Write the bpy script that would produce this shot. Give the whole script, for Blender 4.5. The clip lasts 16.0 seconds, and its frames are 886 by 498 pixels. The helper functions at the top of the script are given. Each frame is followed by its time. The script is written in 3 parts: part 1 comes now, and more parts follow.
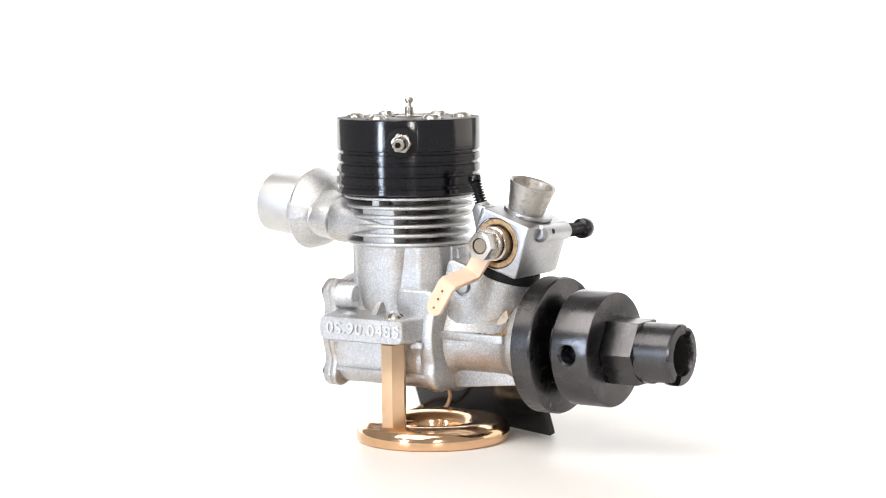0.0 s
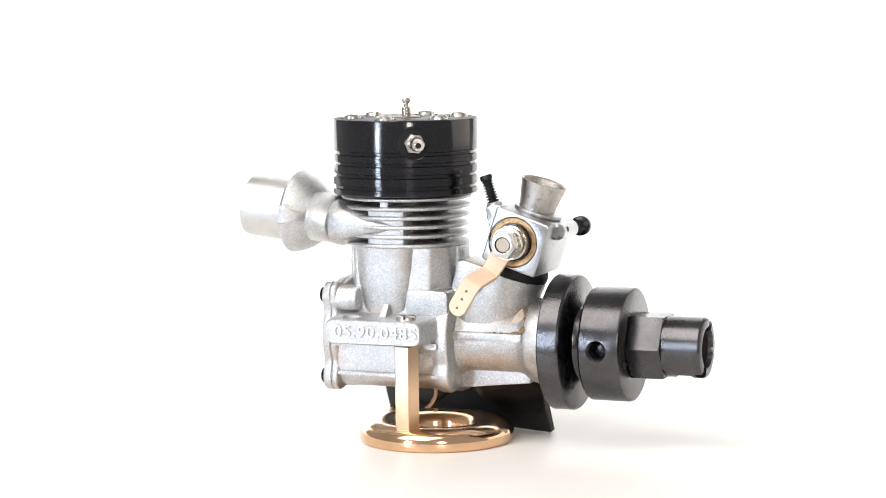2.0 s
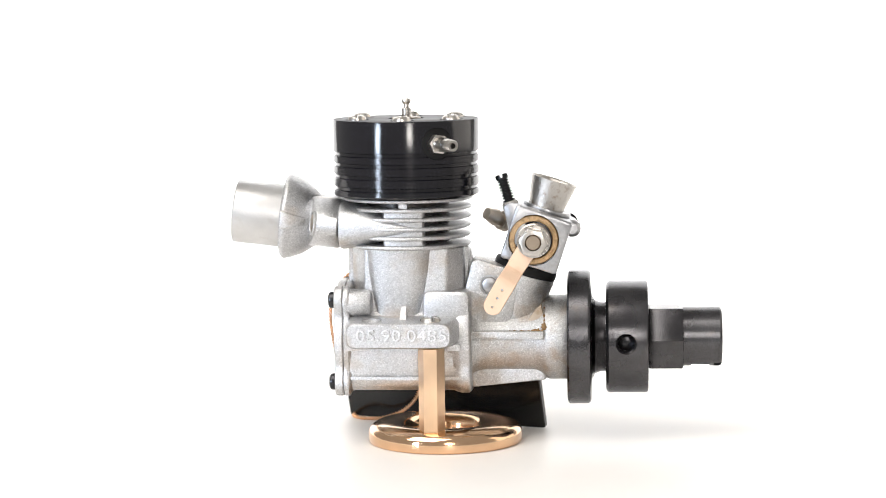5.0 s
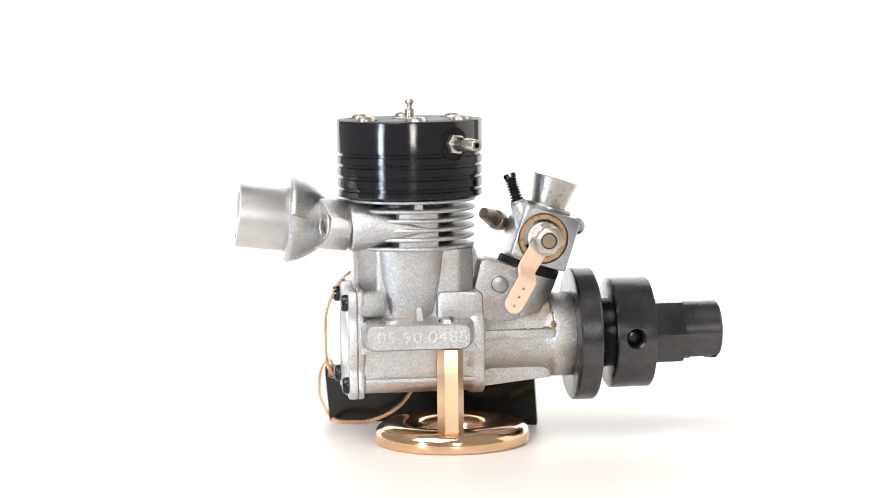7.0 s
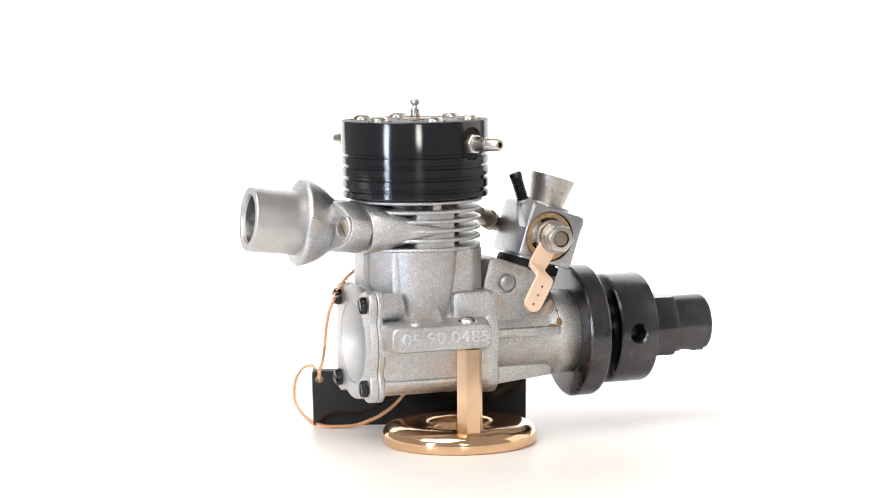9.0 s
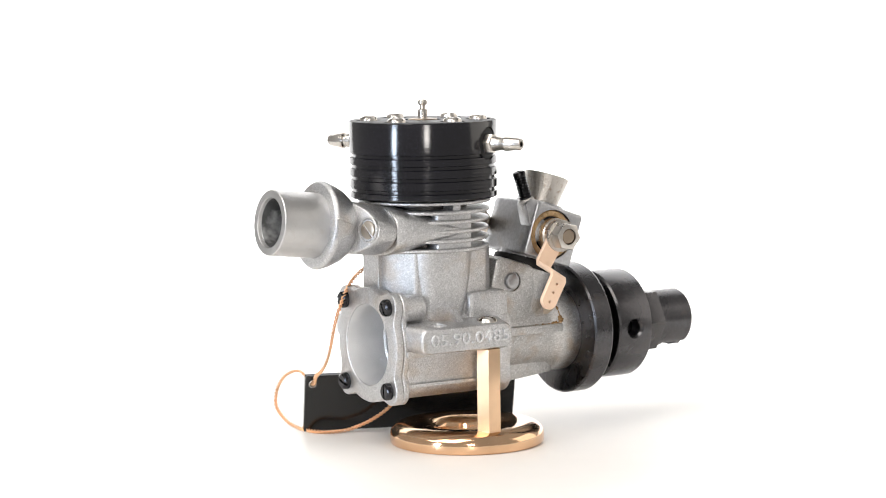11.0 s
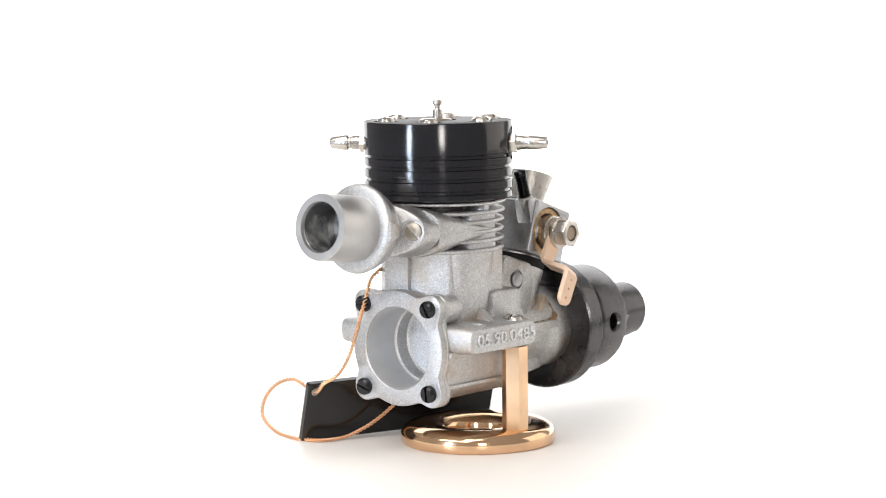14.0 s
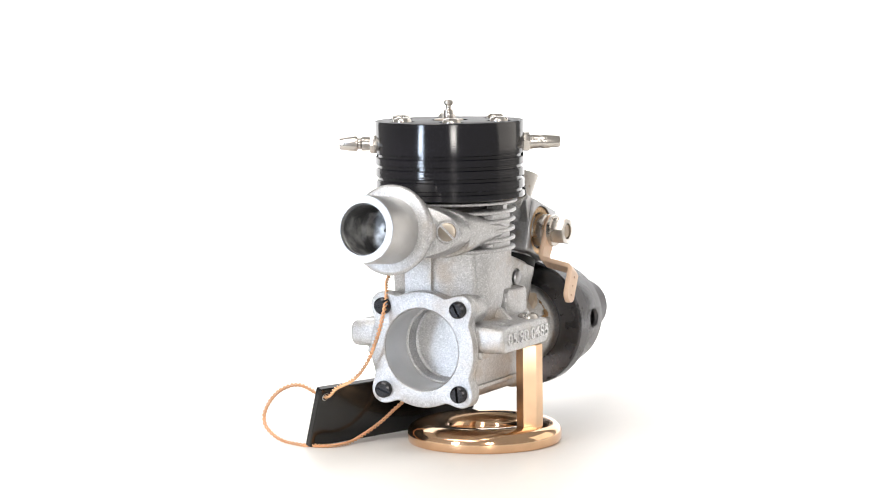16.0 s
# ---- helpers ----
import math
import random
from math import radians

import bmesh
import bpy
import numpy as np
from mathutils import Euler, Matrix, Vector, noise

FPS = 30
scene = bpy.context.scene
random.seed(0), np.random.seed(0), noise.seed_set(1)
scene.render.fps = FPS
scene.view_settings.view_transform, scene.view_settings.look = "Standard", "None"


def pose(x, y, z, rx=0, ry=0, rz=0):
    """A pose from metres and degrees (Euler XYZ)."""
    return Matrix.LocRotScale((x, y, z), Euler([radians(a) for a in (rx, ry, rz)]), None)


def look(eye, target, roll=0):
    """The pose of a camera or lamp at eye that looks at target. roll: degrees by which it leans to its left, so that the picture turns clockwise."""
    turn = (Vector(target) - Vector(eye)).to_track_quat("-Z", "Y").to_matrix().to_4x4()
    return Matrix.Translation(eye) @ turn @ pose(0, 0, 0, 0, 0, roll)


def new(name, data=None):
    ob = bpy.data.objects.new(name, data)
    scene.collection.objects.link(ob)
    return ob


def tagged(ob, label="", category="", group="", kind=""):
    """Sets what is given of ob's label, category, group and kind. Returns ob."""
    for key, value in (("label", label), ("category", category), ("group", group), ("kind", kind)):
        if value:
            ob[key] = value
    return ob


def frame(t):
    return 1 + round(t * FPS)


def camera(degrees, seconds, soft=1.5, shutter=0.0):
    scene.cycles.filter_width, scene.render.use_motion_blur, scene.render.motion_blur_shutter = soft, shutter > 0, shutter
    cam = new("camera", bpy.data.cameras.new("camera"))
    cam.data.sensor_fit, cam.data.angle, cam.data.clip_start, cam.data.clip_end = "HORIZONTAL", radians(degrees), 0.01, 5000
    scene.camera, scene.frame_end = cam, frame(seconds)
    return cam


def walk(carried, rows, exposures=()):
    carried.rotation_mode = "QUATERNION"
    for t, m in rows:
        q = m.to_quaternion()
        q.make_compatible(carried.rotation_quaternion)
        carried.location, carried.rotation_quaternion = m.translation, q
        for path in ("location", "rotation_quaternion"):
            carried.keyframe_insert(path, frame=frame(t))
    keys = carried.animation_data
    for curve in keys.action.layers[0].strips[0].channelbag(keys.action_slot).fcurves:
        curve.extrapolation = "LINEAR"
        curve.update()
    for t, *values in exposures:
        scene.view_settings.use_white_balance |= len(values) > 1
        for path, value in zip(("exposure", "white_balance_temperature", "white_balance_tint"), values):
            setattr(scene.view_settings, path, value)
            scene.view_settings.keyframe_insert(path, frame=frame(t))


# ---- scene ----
# The turntable's axis stands at the world's origin; its top is z = 0.
cam = camera(21.244, 16.0, soft=0.9)
cam.data.dof.use_dof, cam.data.dof.focus_distance, cam.data.dof.aperture_fstop = True, 0.70, 16.0
EYE = Vector((0, -0.72, 0.13465))
WAY = Vector((-0.00856, 0.99431, -0.10621))
walk(cam, [(0.0, look(EYE, EYE + WAY, -0.694)), (16.0, look(EYE, EYE + WAY, -0.694))])

# ---- light ----
world = bpy.data.worlds.new("studio")
scene.world = world
world.use_nodes = True
world.node_tree.nodes["Background"].inputs["Color"].default_value = (1.0, 0.965, 0.925, 1)
world.node_tree.nodes["Background"].inputs["Strength"].default_value = 0.40


def softbox(name, eye, target, width, height, watts, colour):
    lamp = bpy.data.lights.new(name, "AREA")
    lamp.shape, lamp.size, lamp.size_y, lamp.energy, lamp.color = "RECTANGLE", width, height, watts, colour
    ob = new(name, lamp)
    ob.matrix_world = look(eye, target)
    return ob


softbox("window_light", (-1.25, -1.30, 0.30), (0, 0, 0.06), 0.20, 0.75, 17, (0.72, 0.83, 1.0))
softbox("front_lamp", (0.18, -1.60, 0.42), (0, 0, 0.08), 0.20, 0.50, 6.5, (1.0, 0.95, 0.90))
softbox("ceiling_lamp", (-0.45, -0.50, 1.02), (0, 0, 0), 0.9, 0.9, 14, (1.0, 0.955, 0.90))
# broad warm fill, added at the back right to brighten right-facing metal
softbox("side_fill", (1.40, 0.30, 0.50), (0, 0, 0.06), 1.2, 1.0, 4.5, (1.0, 0.93, 0.85))
scene.view_settings.exposure = 0.0


# ---- materials ----
def material(name, colour, metallic=0.0, rough=0.5, spread=0.0, grain=0.0, grain_mm=0.5, tone=0.06,
             stain=None, stain_mm=9.0, stain_amount=0.0, brushed=0.0, speck=0.0, coat=0.0, axis="Z", shine=0.5, turned=0.0, pits=0.0):
    """A surface with two scales of tone, fine relief, stains of their own shape and turned or cast texture."""
    m = bpy.data.materials.new(name)
    m.use_nodes = True
    n, l = m.node_tree.nodes, m.node_tree.links
    b = n["Principled BSDF"]
    b.inputs["Metallic"].default_value = metallic
    b.inputs["Coat Weight"].default_value = coat
    b.inputs["Specular IOR Level"].default_value = shine
    co = n.new("ShaderNodeTexCoord")

    def noisy(mm, detail=3.0):
        t = n.new("ShaderNodeTexNoise")
        t.inputs["Scale"].default_value = 1000.0 / mm
        t.inputs["Detail"].default_value = detail
        l.new(co.outputs["Object"], t.inputs["Vector"])
        return t

    def mixed(kind, fac, a, c):
        x = n.new("ShaderNodeMix")
        x.data_type, x.blend_type = "RGBA", kind
        if isinstance(fac, float):
            x.inputs[0].default_value = fac
        else:
            l.new(fac, x.inputs[0])
        for i, v in ((6, a), (7, c)):
            if isinstance(v, tuple):
                x.inputs[i].default_value = (*v, 1)
            else:
                l.new(v, x.inputs[i])
        return x.outputs[2]

    def ramped(src, lo, hi, a=0.0, c=1.0):
        r = n.new("ShaderNodeMapRange")
        r.inputs["From Min"].default_value, r.inputs["From Max"].default_value = lo, hi
        r.inputs["To Min"].default_value, r.inputs["To Max"].default_value = a, c
        l.new(src, r.inputs["Value"])
        return r.outputs["Result"]

    big, fine = noisy(11.0), noisy(grain_mm, 4.0)
    dark = tuple(v * (1 - 2.2 * tone) for v in colour)
    light = tuple(min(1, v * (1 + 1.2 * tone)) for v in colour)
    c = mixed("MIX", ramped(big.outputs["Fac"], 0.3, 0.7), dark, light)
    if speck:
        c = mixed("MIX", ramped(fine.outputs["Fac"], 0.35, 0.68, 0.0, speck), c, tuple(v * 0.45 for v in colour))
    if pits:
        # grains of a sand casting, each a little lighter or darker
        cells = n.new("ShaderNodeTexVoronoi")
        cells.inputs["Scale"].default_value = 1000.0 / pits
        l.new(co.outputs["Object"], cells.inputs["Vector"])
        tint = n.new("ShaderNodeSeparateColor")
        l.new(cells.outputs["Color"], tint.inputs["Color"])
        c = mixed("MIX", ramped(tint.outputs["Red"], 0.2, 1.0, 0.0, 0.42), c, tuple(v * 0.42 for v in colour))
        c = mixed("MIX", ramped(tint.outputs["Green"], 0.75, 0.95, 0.0, 0.32), c, (0.95, 0.95, 0.95))
    if stain:
        patch = noisy(stain_mm, 6.0)
        c = mixed("MIX", ramped(patch.outputs["Fac"], 0.62 - 0.12 * stain_amount, 0.80, 0.0, stain_amount), c, stain)
    l.new(c, b.inputs["Base Color"])
    l.new(ramped(big.outputs["Fac"], 0.3, 0.7, max(0.02, rough - spread), rough + spread), b.inputs["Roughness"])
    if brushed:
        tangent = n.new("ShaderNodeTangent")
        tangent.direction_type, tangent.axis = "RADIAL", axis
        l.new(tangent.outputs["Tangent"], b.inputs["Tangent"])
        b.inputs["Anisotropic"].default_value = brushed
        b.inputs["Anisotropic Rotation"].default_value = 0.25
    if turned:
        # fine tool marks round the axis
        part_z = n.new("ShaderNodeSeparateXYZ")
        l.new(co.outputs["Object"], part_z.inputs["Vector"])
        marks = n.new("ShaderNodeTexNoise")
        marks.noise_dimensions = "1D"
        marks.inputs["Scale"].default_value = 1700.0
        marks.inputs["Detail"].default_value = 2.0
        l.new(part_z.outputs[axis], marks.inputs["W"])
        ridge = n.new("ShaderNodeBump")
        ridge.inputs["Strength"].default_value = turned
        ridge.inputs["Distance"].default_value = 0.00012
        l.new(marks.outputs["Fac"], ridge.inputs["Height"])
        l.new(ridge.outputs["Normal"], b.inputs["Normal"])
    if grain:
        bump = n.new("ShaderNodeBump")
        bump.inputs["Strength"].default_value = grain
        bump.inputs["Distance"].default_value = 0.00025
        l.new(fine.outputs["Fac"], bump.inputs["Height"])
        if turned:
            l.new(ridge.outputs["Normal"], bump.inputs["Normal"])
        l.new(bump.outputs["Normal"], b.inputs["Normal"])
    return m


CAST = material("cast_aluminium", (0.655, 0.655, 0.66), 1.0, 0.39, 0.06, 0.75, 0.34, 0.05, (0.42, 0.30, 0.18), 12, 0.55, speck=0.3, pits=0.33)
STAINED = material("oil_stained_aluminium", (0.60, 0.595, 0.585), 1.0, 0.40, 0.06, 0.75, 0.34, 0.05, (0.36, 0.24, 0.14), 7, 0.75, speck=0.3, pits=0.33)
CARB = material("carburettor_alloy", (0.52, 0.525, 0.54), 1.0, 0.38, 0.08, 0.4, 0.8, 0.10, (0.34, 0.26, 0.18), 6, 0.40, speck=0.3)
TURNED = material("turned_aluminium", (0.62, 0.615, 0.61), 1.0, 0.46, 0.05, 0.35, 0.7, 0.08, (0.42, 0.37, 0.31), 4, 0.35)
BLACK = material("black_anodised_alloy", (0.0045, 0.0045, 0.007), 0.0, 0.13, 0.03, 0.04, 0.4, 0.1, brushed=0.6, shine=0.62, turned=0.17)
LID = material("matt_black_anodised_alloy", (0.006, 0.006, 0.008), 0.0, 0.45, 0.05, 0.15, 0.5, 0.1, shine=0.25)
STEEL = material("blackened_steel", (0.105, 0.103, 0.108), 1.0, 0.27, 0.05, 0.12, 0.5, 0.14, (0.14, 0.10, 0.07), 6, 0.25, brushed=0.55, axis="X", speck=0.3, turned=0.03)
# oily core metal, coloured dark to deepen the shade between the fins
FIN_GAP = material("oily_fin_gap_shade", (0.05, 0.048, 0.046), 0.8, 0.30, 0.08, 0.3, 1.2, 0.2, (0.20, 0.17, 0.14), 5, 0.5)
OXIDE = material("black_oxide_screw", (0.045, 0.045, 0.048), 0.95, 0.24, 0.05, 0.1, 0.5, 0.1)
NICKEL = material("nickel_plate", (0.60, 0.57, 0.53), 1.0, 0.27, 0.06, 0.25, 0.5, 0.08, (0.30, 0.22, 0.15), 2.2, 0.5)
BRASS = material("polished_brass", (0.80, 0.525, 0.325), 1.0, 0.12, 0.04, 0.03, 0.6, 0.05)
POST = material("satin_brass", (0.90, 0.63, 0.41), 1.0, 0.36, 0.04, 0.03, 1.5, 0.06)
BARREL = material("oily_bronze", (0.62, 0.42, 0.23), 0.9, 0.42, 0.08, 0.9, 0.6, 0.15, (0.12, 0.065, 0.025), 1.8, 0.9, speck=0.5)
BELL = material("brown_specked_alloy", (0.54, 0.515, 0.48), 1.0, 0.42, 0.05, 0.5, 0.7, 0.08, (0.22, 0.14, 0.08), 1.4, 0.75)
SHAFT = material("dull_steel", (0.32, 0.26, 0.20), 1.0, 0.38, 0.06, 0.3, 0.6, 0.12)
DULL = material("tarnished_plate", (0.50, 0.44, 0.37), 1.0, 0.4, 0.06, 0.3, 0.6, 0.12)
RESIDUE = material("tan_oil_residue", (0.56, 0.47, 0.37), 0.5, 0.5, 0.08, 0.8, 0.6, 0.1, (0.26, 0.14, 0.05), 4.0, 0.95)
LEVER = material("ivory_nylon", (0.74, 0.53, 0.38), 0.0, 0.42, 0.05, 0.08, 0.8, 0.05, (0.45, 0.27, 0.13), 5, 0.35)
RUBBER = material("black_rubber", (0.008, 0.008, 0.008), 0.0, 0.55, 0.05, 0.15, 0.4, 0.1, shine=0.2)
TAG = material("black_plastic", (0.008, 0.008, 0.008), 0.0, 0.16, 0.03, 0.02, 0.6, 0.1)
GOLD = material("gold_cord", (0.80, 0.46, 0.25), 0.6, 0.35, 0.05, 0.3, 0.3, 0.15)
RUST = material("dried_oil", (0.24, 0.14, 0.06), 0.1, 0.55, 0.1, 0.8, 0.7, 0.3, (0.55, 0.42, 0.28), 2.0, 0.9)
# smooth machined finish, its colour raised to lighten the shaded bore
BRIGHT_BORE = material("brightened_machined_bore", (0.80, 0.80, 0.80), 1.0, 0.50, 0.05, 0.3, 0.5, 0.04)
# near-black colour painted in for the shade inside holes
HOLE_SHADE = material("painted_hole_shade", (0.015, 0.013, 0.012), 0.0, 0.6, 0.05, 0.1, 0.5, 0.1)
SOOT = material("sooty_alloy", (0.16, 0.16, 0.16), 0.6, 0.45, 0.1, 0.6, 1.6, 0.3, (0.82, 0.82, 0.81), 7, 1.3)
WHITE = material("white_laminate", (0.80, 0.78, 0.752), 0.0, 0.42, 0.0, 0.0, 1.5, 0.004, shine=0.35)
PAPER = material("white_paper", (0.90, 0.895, 0.885), 0.0, 0.7, 0.04, 0.05, 1.0, 0.01)
# letters coloured paler than the casting, for light on their raised edges
LETTER = material("lightened_raised_letter", (0.74, 0.74, 0.75), 1.0, 0.40, 0.05, 0.6, 0.34, 0.05, pits=0.33)


# ---- mesh helpers, in millimetres of the turntable's own plan ----
AXIS = Vector((16.56, 4.5, 0))
THINGS = []


def thing(name, at, label, category, group=""):
    ob = tagged(new(name), label, category, group)
    ob.empty_display_size = 0.01
    ob["base"] = at
    ob.matrix_world = Matrix.Translation((Vector(at) - AXIS) / 1000)
    THINGS.append(ob)
    return ob


def base_of(ob):
    while ob.parent:
        ob = ob.parent
    return Vector(ob["base"])


def part(name, bm, material, parent, label="", flat=30.0):
    off = base_of(parent)
    bmesh.ops.remove_doubles(bm, verts=bm.verts, dist=1e-4)
    bmesh.ops.recalc_face_normals(bm, faces=bm.faces)
    for v in bm.verts:
        v.co = (v.co - off) / 1000
    me = bpy.data.meshes.new(name)
    bm.to_mesh(me)
    bm.free()
    me.materials.append(material)
    me.shade_smooth()
    me.set_sharp_from_angle(angle=radians(flat))
    ob = new(name, me)
    ob.parent = parent
    if label:
        ob["label"] = label
    return ob


def frame_of(at, way, side=(0, 0, 1)):
    """A matrix whose z runs along way."""
    z = Vector(way).normalized()
    s = Vector(side)
    if abs(z.dot(s.normalized())) > 0.95:
        s = Vector((0, 1, 0))
    x = (s - z * s.dot(z)).normalized()
    y = z.cross(x)
    m = Matrix((x, y, z)).transposed().to_4x4()
    return Matrix.Translation(at) @ m


def loft(bm, loops, caps=True, closed=False):
    rings = [[bm.verts.new(p) for p in loop] for loop in loops]
    k = len(rings[0])
    pairs = list(zip(rings, rings[1:]))
    if closed:
        pairs.append((rings[-1], rings[0]))
    for a, b in pairs:
        for i in range(k):
            bm.faces.new((a[i], a[(i + 1) % k], b[(i + 1) % k], b[i]))
    if caps and not closed:
        bm.faces.new(rings[0][::-1])
        bm.faces.new(rings[-1])
    return bm


def lathe(bm, profile, at, way=(0, 0, 1), seg=64, closed=False, side=(0, 0, 1), turn=0.0):
    """profile: pairs of radius and height along way."""
    m = frame_of(at, way, side)
    loops = []
    for r, h in profile:
        loops.append([m @ Vector((r * math.cos(a), r * math.sin(a), h)) for a in (turn + math.tau * i / seg for i in range(seg))])
    return loft(bm, loops, True, closed)


def soft(r0, r1, e=0.4):
    """Profile of a disc of radius r1 between heights r0[0] and r0[1], edges rounded by e."""
    lo, hi = r0
    return [(r1 - e, lo), (r1 - e * 0.3, lo + e * 0.3), (r1, lo + e), (r1, hi - e), (r1 - e * 0.3, hi - e * 0.3), (r1 - e, hi)]


def prism(bm, outline, at, way, depth, side=(0, 0, 1), edge=0.4):
    """outline in the plane across way (x along side); extruded by depth along way, with soft edges."""
    m = frame_of(at, way, side)
    c = Vector((sum(p[0] for p in outline), sum(p[1] for p in outline))) / len(outline)
    def ring(h, inset):
        out = []
        for p in outline:
            d = Vector(p) - c
            q = c + d * (1 - inset / max(d.length, 1e-6))
            out.append(m @ Vector((q.x, q.y, h)))
        return out
    return loft(bm, [ring(0, edge), ring(edge * 0.3, edge * 0.3), ring(edge, 0), ring(depth - edge, 0), ring(depth - edge * 0.3, edge * 0.3), ring(depth, edge)])


def rounded(points, r, n=5):
    """A polygon with its corners rounded by r."""
    out = []
    k = len(points)
    for i in range(k):
        p, a, b = Vector(points[i]), Vector(points[i - 1]), Vector(points[(i + 1) % k])
        ra = min(r, (a - p).length * 0.49, (b - p).length * 0.49)
        p0, p1 = p + (a - p).normalized() * ra, p + (b - p).normalized() * ra
        for j in range(n + 1):
            t = j / n
            out.append((p0 * (1 - t) ** 2 + p * 2 * t * (1 - t) + p1 * t * t)[:])
    return out


def block(bm, outline_uz, v0, v1, edge=0.4):
    """An outline in the plan's upright plane, extruded from v0 to v1."""
    m = Matrix(((1, 0, 0, 0), (0, 0, 1, 0), (0, 1, 0, 0), (0, 0, 0, 1)))
    c = Vector((sum(p[0] for p in outline_uz), sum(p[1] for p in outline_uz))) / len(outline_uz)
    loops = []
    s = 1 if v1 > v0 else -1
    for v, inset in ((v0, edge), (v0 + s * edge * 0.3, edge * 0.3), (v0 + s * edge, 0), (v1 - s * edge, 0), (v1 - s * edge * 0.3, edge * 0.3), (v1, edge)):
        ring = []
        for p in outline_uz:
            d = Vector(p[:2]) - c
            q = c + d * (1 - inset / d.length)
            ring.append(Vector((q.x, v, q.y)))
        loops.append(ring)
    return loft(bm, loops)


def cut(bm, tool):
    """bm with the solid tool taken away."""
    obs = []
    for k in (bm, tool):
        bmesh.ops.remove_doubles(k, verts=k.verts, dist=1e-4)
        bmesh.ops.recalc_face_normals(k, faces=k.faces)
        me = bpy.data.meshes.new("work")
        k.to_mesh(me)
        k.free()
        obs.append(new("work", me))
    mod = obs[0].modifiers.new("cut", "BOOLEAN")
    mod.operation, mod.solver, mod.object = "DIFFERENCE", "EXACT", obs[1]
    made = obs[0].evaluated_get(bpy.context.evaluated_depsgraph_get()).to_mesh()
    out = bmesh.new()
    out.from_mesh(made)
    for ob in obs:
        me = ob.data
        bpy.data.objects.remove(ob)
        bpy.data.meshes.remove(me)
    return out


def hexagon(across, turn=0.0):
    r = across / math.sqrt(3)
    return [(r * math.cos(turn + math.pi / 3 * i), r * math.sin(turn + math.pi / 3 * i)) for i in range(6)]


def slotted(bm_profile_r, height, at, way, slot=0.9, depth=0.7, side=(0, 0, 1), cross=False):
    """A screw head with a slot or a cross cut into it."""
    r = bm_profile_r
    bm = lathe(bmesh.new(), [(r, -0.2), (r, height * 0.55), (r * 0.93, height * 0.8), (r * 0.72, height)], at, way, 24, side=side)
    m = frame_of(at, way, side)
    for k in range(2 if cross else 1):
        a, b = (slot / 2, r * 1.3) if k == 0 else (r * 1.3, slot / 2)
        loops = [[m @ Vector((x, y, h)) for x, y in ((-a, -b), (a, -b), (a, b), (-a, b))] for h in (height - depth, height + 2)]
        bm = cut(bm, loft(bmesh.new(), loops))
    return bm


def lumpy(angles, lobes, r0, smooth=3):
    """Radius by angle of a round body of radius r0 joined to round lobes (x, y, r)."""
    out = []
    for a in angles:
        d = Vector((math.cos(a), math.sin(a)))
        best = r0
        for x, y, r in lobes:
            p = Vector((x, y))
            t = p.dot(d)
            q = r * r - (p.length_squared - t * t)
            if q > 0 and t > 0:
                best = max(best, t + math.sqrt(q))
        out.append(best)
    k = len(out)
    for _ in range(smooth):
        out = [(out[i - 1] + 2 * out[i] + out[(i + 1) % k]) / 4 for i in range(k)]
    return out


# ---- studio ----
def studio():
    # the table's white top
    bm = bmesh.new()
    hole, edge = [], []
    for i in range(160):
        a = math.tau * i / 160
        x, y = math.cos(a), math.sin(a)
        hole.append((0.11703 * x, 0.11703 * y))
        k = min(0.32 / max(abs(x), 1e-6), (0.45 if y > 0 else 0.17) / max(abs(y), 1e-6))
        edge.append((k * x, k * y))
    loops = [[(x, y, -0.0122) for x, y in hole], [(x, y, -0.0001) for x, y in hole], [(x, y, -0.0001) for x, y in edge], [(x, y, -0.04) for x, y in edge]]
    loft(bm, loops)
    bmesh.ops.recalc_face_normals(bm, faces=bm.faces)
    me = bpy.data.meshes.new("table_top")
    bm.to_mesh(me)
    bm.free()
    me.materials.append(PAPER)
    tagged(new("table_top", me), "white paper-covered table top with a sunk turntable", "table", kind="structure")
    # the white sweep behind, its brightness put in as emission
    glow = bpy.data.materials.new("emissive_backdrop")
    glow.use_nodes = True
    b = glow.node_tree.nodes["Principled BSDF"]
    b.inputs["Base Color"].default_value = (0.9, 0.9, 0.9, 1)
    b.inputs["Roughness"].default_value = 0.8
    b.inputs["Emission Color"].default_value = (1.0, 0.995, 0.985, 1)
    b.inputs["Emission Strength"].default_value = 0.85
    me = bpy.data.meshes.new("backdrop")
    verts, faces = [], []
    pts = [(0.123, -0.00005)] + [(0.123 + 0.22 * math.sin(a), -0.00005 + 0.22 * (1 - math.cos(a))) for a in (math.pi / 2 * i / 14 for i in range(1, 15))] + [(0.343, 0.46)]
    for y, z in pts:
        verts += [(-0.30, y, z), (0.30, y, z)]
    for i in range(len(pts) - 1):
        faces.append((2 * i, 2 * i + 1, 2 * i + 3, 2 * i + 2))
    me.from_pydata(verts, [], faces)
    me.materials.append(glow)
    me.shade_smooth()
    tagged(new("backdrop", me), "plain white studio backdrop sweep, glowing by itself", "backdrop", kind="structure")


